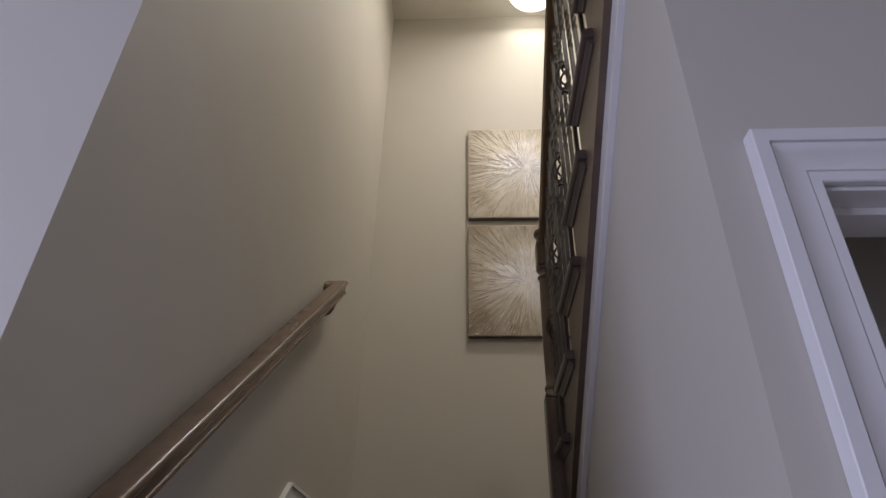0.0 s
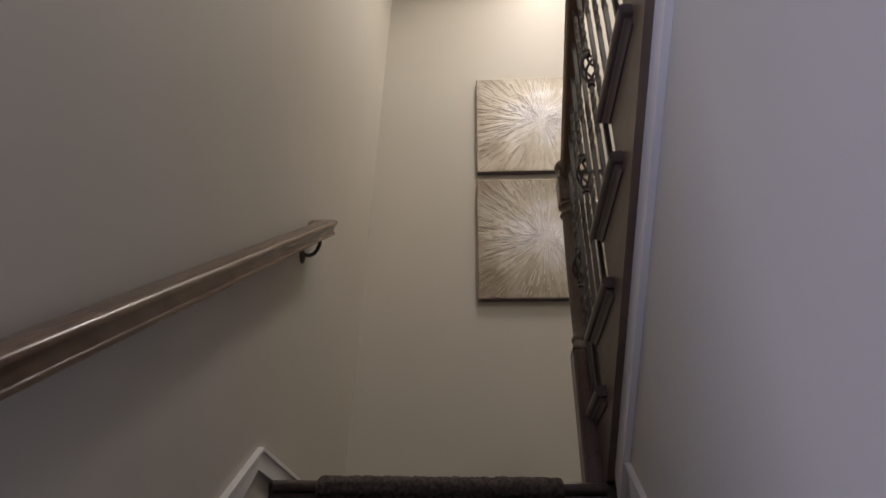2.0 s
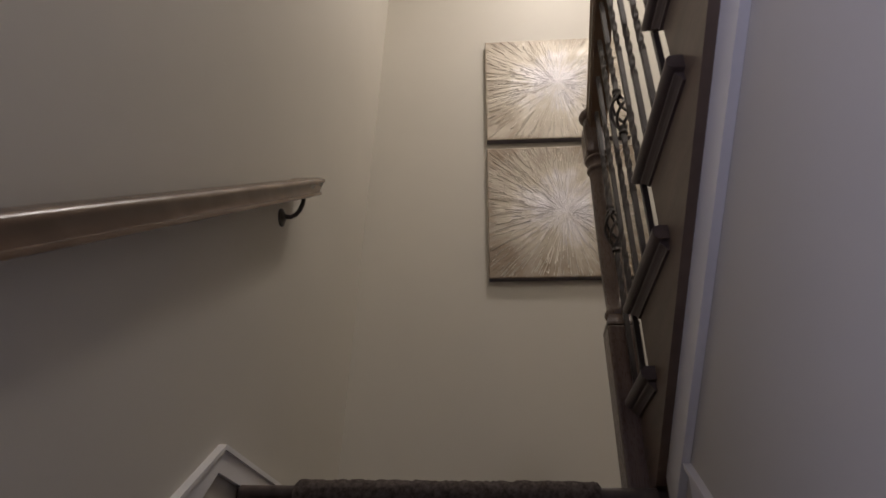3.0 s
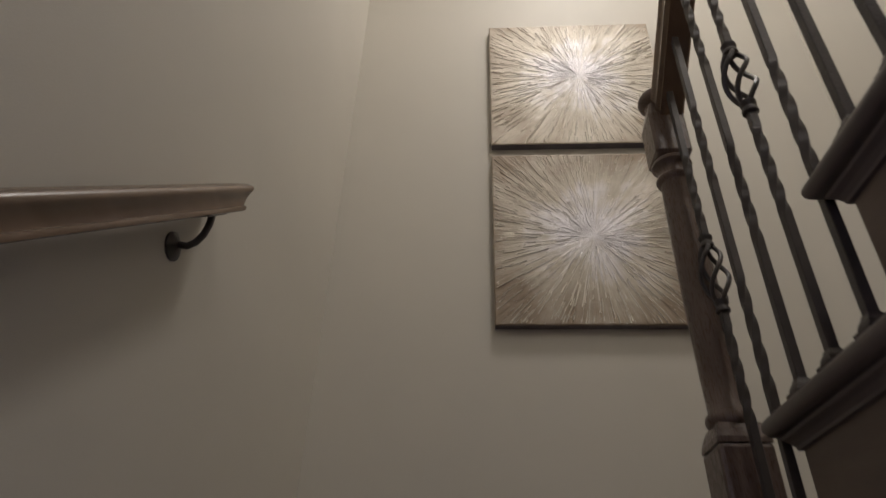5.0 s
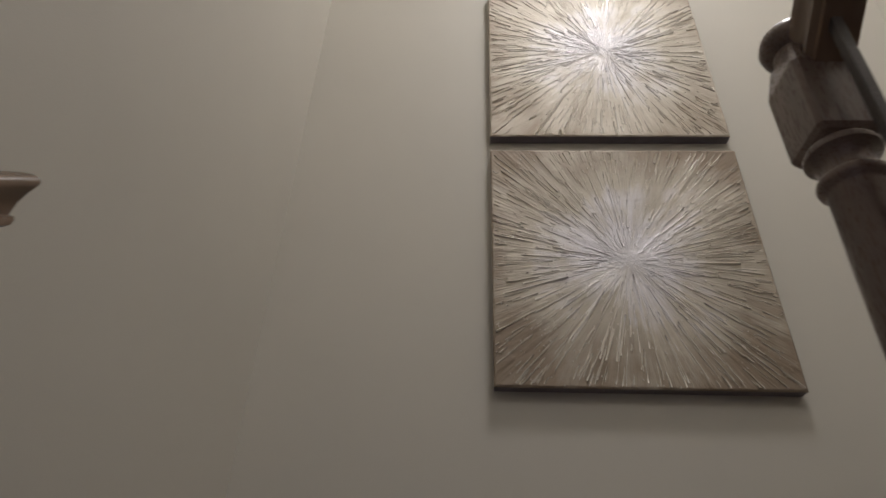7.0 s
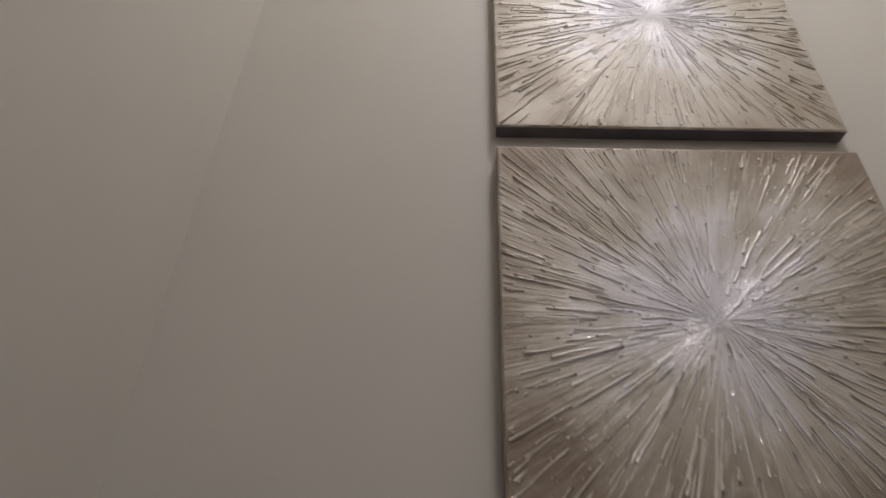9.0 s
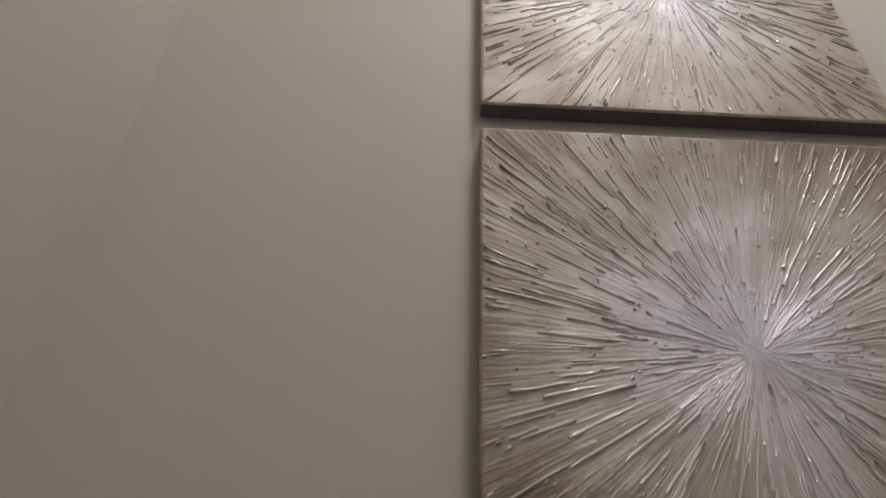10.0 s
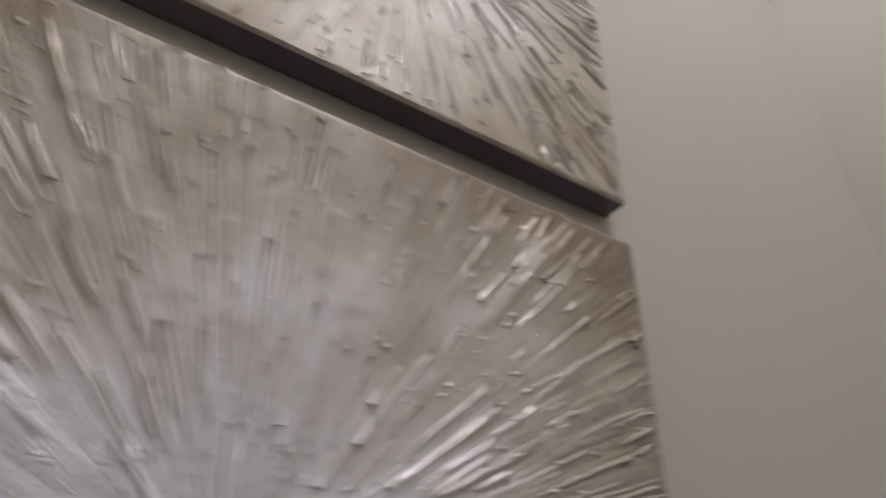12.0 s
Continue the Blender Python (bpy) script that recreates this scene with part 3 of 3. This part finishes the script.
def painting(cx, cz, x0, x1, z0, z1, seed, paint, label):
    """Burst centre (cx, cz); the canvas runs from x0 to x1 and z0 to z1."""
    ob = thing("wall_painting", label, "painting", "pair of paintings on the stair wall", (cx, YB - 0.034, cz))
    x0, x1, z0, z1 = x0 - cx, x1 - cx, z0 - cz, z1 - cz
    part("canvas_edge", box(x0 + 0.001, x1 - 0.001, 0.002, 0.0335, z0 + 0.001, z1 - 0.001, 0.002), EDGE, ob, "dark painted canvas side")
    rn = random.Random(seed)
    N = 190
    # flat strokes of the palette knife, each a little proud with a crisp end
    strokes = []
    for q in range(170):
        a, r0 = rn.uniform(0, 2 * math.pi), rn.uniform(0.10, 0.44)
        strokes.append((a, r0, rn.uniform(0.03, 0.12), rn.uniform(0.003, 0.012), rn.uniform(0.0003, 0.0012)))
    bins = [[] for _ in range(63)]
    for st in strokes:
        for b in range(int((st[0] - 0.3) * 10), int((st[0] + 0.3) * 10) + 1):
            bins[b % 63].append(st)
    bm = bmesh.new()
    g = []
    for i in range(N + 1):
        row = []
        for j in range(N + 1):
            px, pz = x0 + (x1 - x0) * i / N, z0 + (z1 - z0) * j / N
            rr = math.hypot(px, pz) + 1e-6
            a = math.atan2(pz, px) % (2 * math.pi)
            h = 0.0006 * min(1.0, rr / 0.16) * noise.noise((16 * px / rr + seed, 16 * pz / rr, rr * 10)) + 0.0005 * noise.noise((px * 26, pz * 26, seed))
            for sa, r0, L, w, up in bins[int(a * 10) % 63]:
                if r0 < rr < r0 + L and abs(a - sa) * rr < w:
                    h += up
            inner = 0 < i < N and 0 < j < N
            row.append(bm.verts.new((px, -0.0004 - min(0.0025, max(-0.0008, h)) if inner else 0.0025, pz)))
        g.append(row)
    for i in range(N):
        for j in range(N):
            bm.faces.new((g[i][j], g[i + 1][j], g[i + 1][j + 1], g[i][j + 1]))
    part("painted_face", bm, paint, ob, "champagne and silver paint", smooth=True)
    verts, faces = [], []

    def inside(x, z, m=0.004):
        return x0 + m < x < x1 - m and z0 + m < z < z1 - m

    for q in range(1180):
        a = rn.uniform(0, 2 * math.pi)
        fine = q < 330
        r0 = rn.uniform(0.012, 0.08) if fine else 0.03 + 0.44 * rn.random() ** 0.8
        L = rn.uniform(0.02, 0.08) if fine else rn.uniform(0.012, 0.05) + rn.random() ** 2 * 0.13
        w = rn.uniform(0.0006, 0.0013) if fine else rn.uniform(0.0009, 0.0024)
        h = w * (0.5 if fine else rn.uniform(0.8, 1.35))
        steps = 9
        wob, ph = rn.uniform(0.0001, 0.0008), rn.uniform(0, 6)
        lean = rn.gauss(0, 0.025)
        pts = []
        for i in range(steps + 1):
            t = i / steps
            rr = r0 + L * t
            off = wob * math.sin(ph + t * 7) + lean * L * (t - 0.5)
            p = (rr * math.cos(a) - off * math.sin(a), rr * math.sin(a) + off * math.cos(a))
            if not inside(*p):
                break
            pts.append(p)
        if len(pts) < 3:
            continue
        m = len(pts)
        bead = not fine and rn.random() < 0.5
        ws, hs = [], []
        for i in range(m):
            t = i / (m - 1)
            k = min(1.0, 0.25 + 3.5 * t, 0.55 + 5 * (1 - t)) * rn.uniform(0.85, 1.12)
            ws.append(w * k), hs.append(h * k)
        if bead:
            e = rn.choice((0, m - 1, m - 1))
            d = 1 if e == 0 else -1
            ws[e + d], hs[e + d] = w * 1.5, h * 1.9
            ws[e], hs[e] = w * 1.1, h * 1.3
        drip(verts, faces, pts, ws, hs)
    # small loose dots
    for q in range(720):
        a, rr = rn.uniform(0, 2 * math.pi), 0.05 + 0.4 * rn.random()
        x, z, d = rr * math.cos(a), rr * math.sin(a), rn.uniform(0.0011, 0.0029)
        if inside(x, z):
            drip(verts, faces, [(x - d * math.cos(a), z - d * math.sin(a)), (x, z), (x + d * math.cos(a), z + d * math.sin(a))], [d * 0.5, d, d * 0.5], [d * 0.5, d * 1.2, d * 0.5])
    me = bpy.data.meshes.new("raised_paint")
    me.from_pydata(verts, [], faces)
    me.polygons.foreach_set("use_smooth", [True] * len(me.polygons))
    me.materials.append(RIDGE)
    rd = new("raised_paint", me)
    rd.parent = ob
    tagged(rd, "raised radial drips of silver paint", kind="stuff")
    return ob


painting(0.664, 4.117, 0.288, 0.994, 3.734, 4.457, 3, PAINT_LIT, "square canvas with a silver starburst, hung above its pair")
painting(0.639, 3.291, 0.287, 0.992, 2.946, 3.678, 8, PAINT, "square canvas with a silver starburst, hung below its pair")
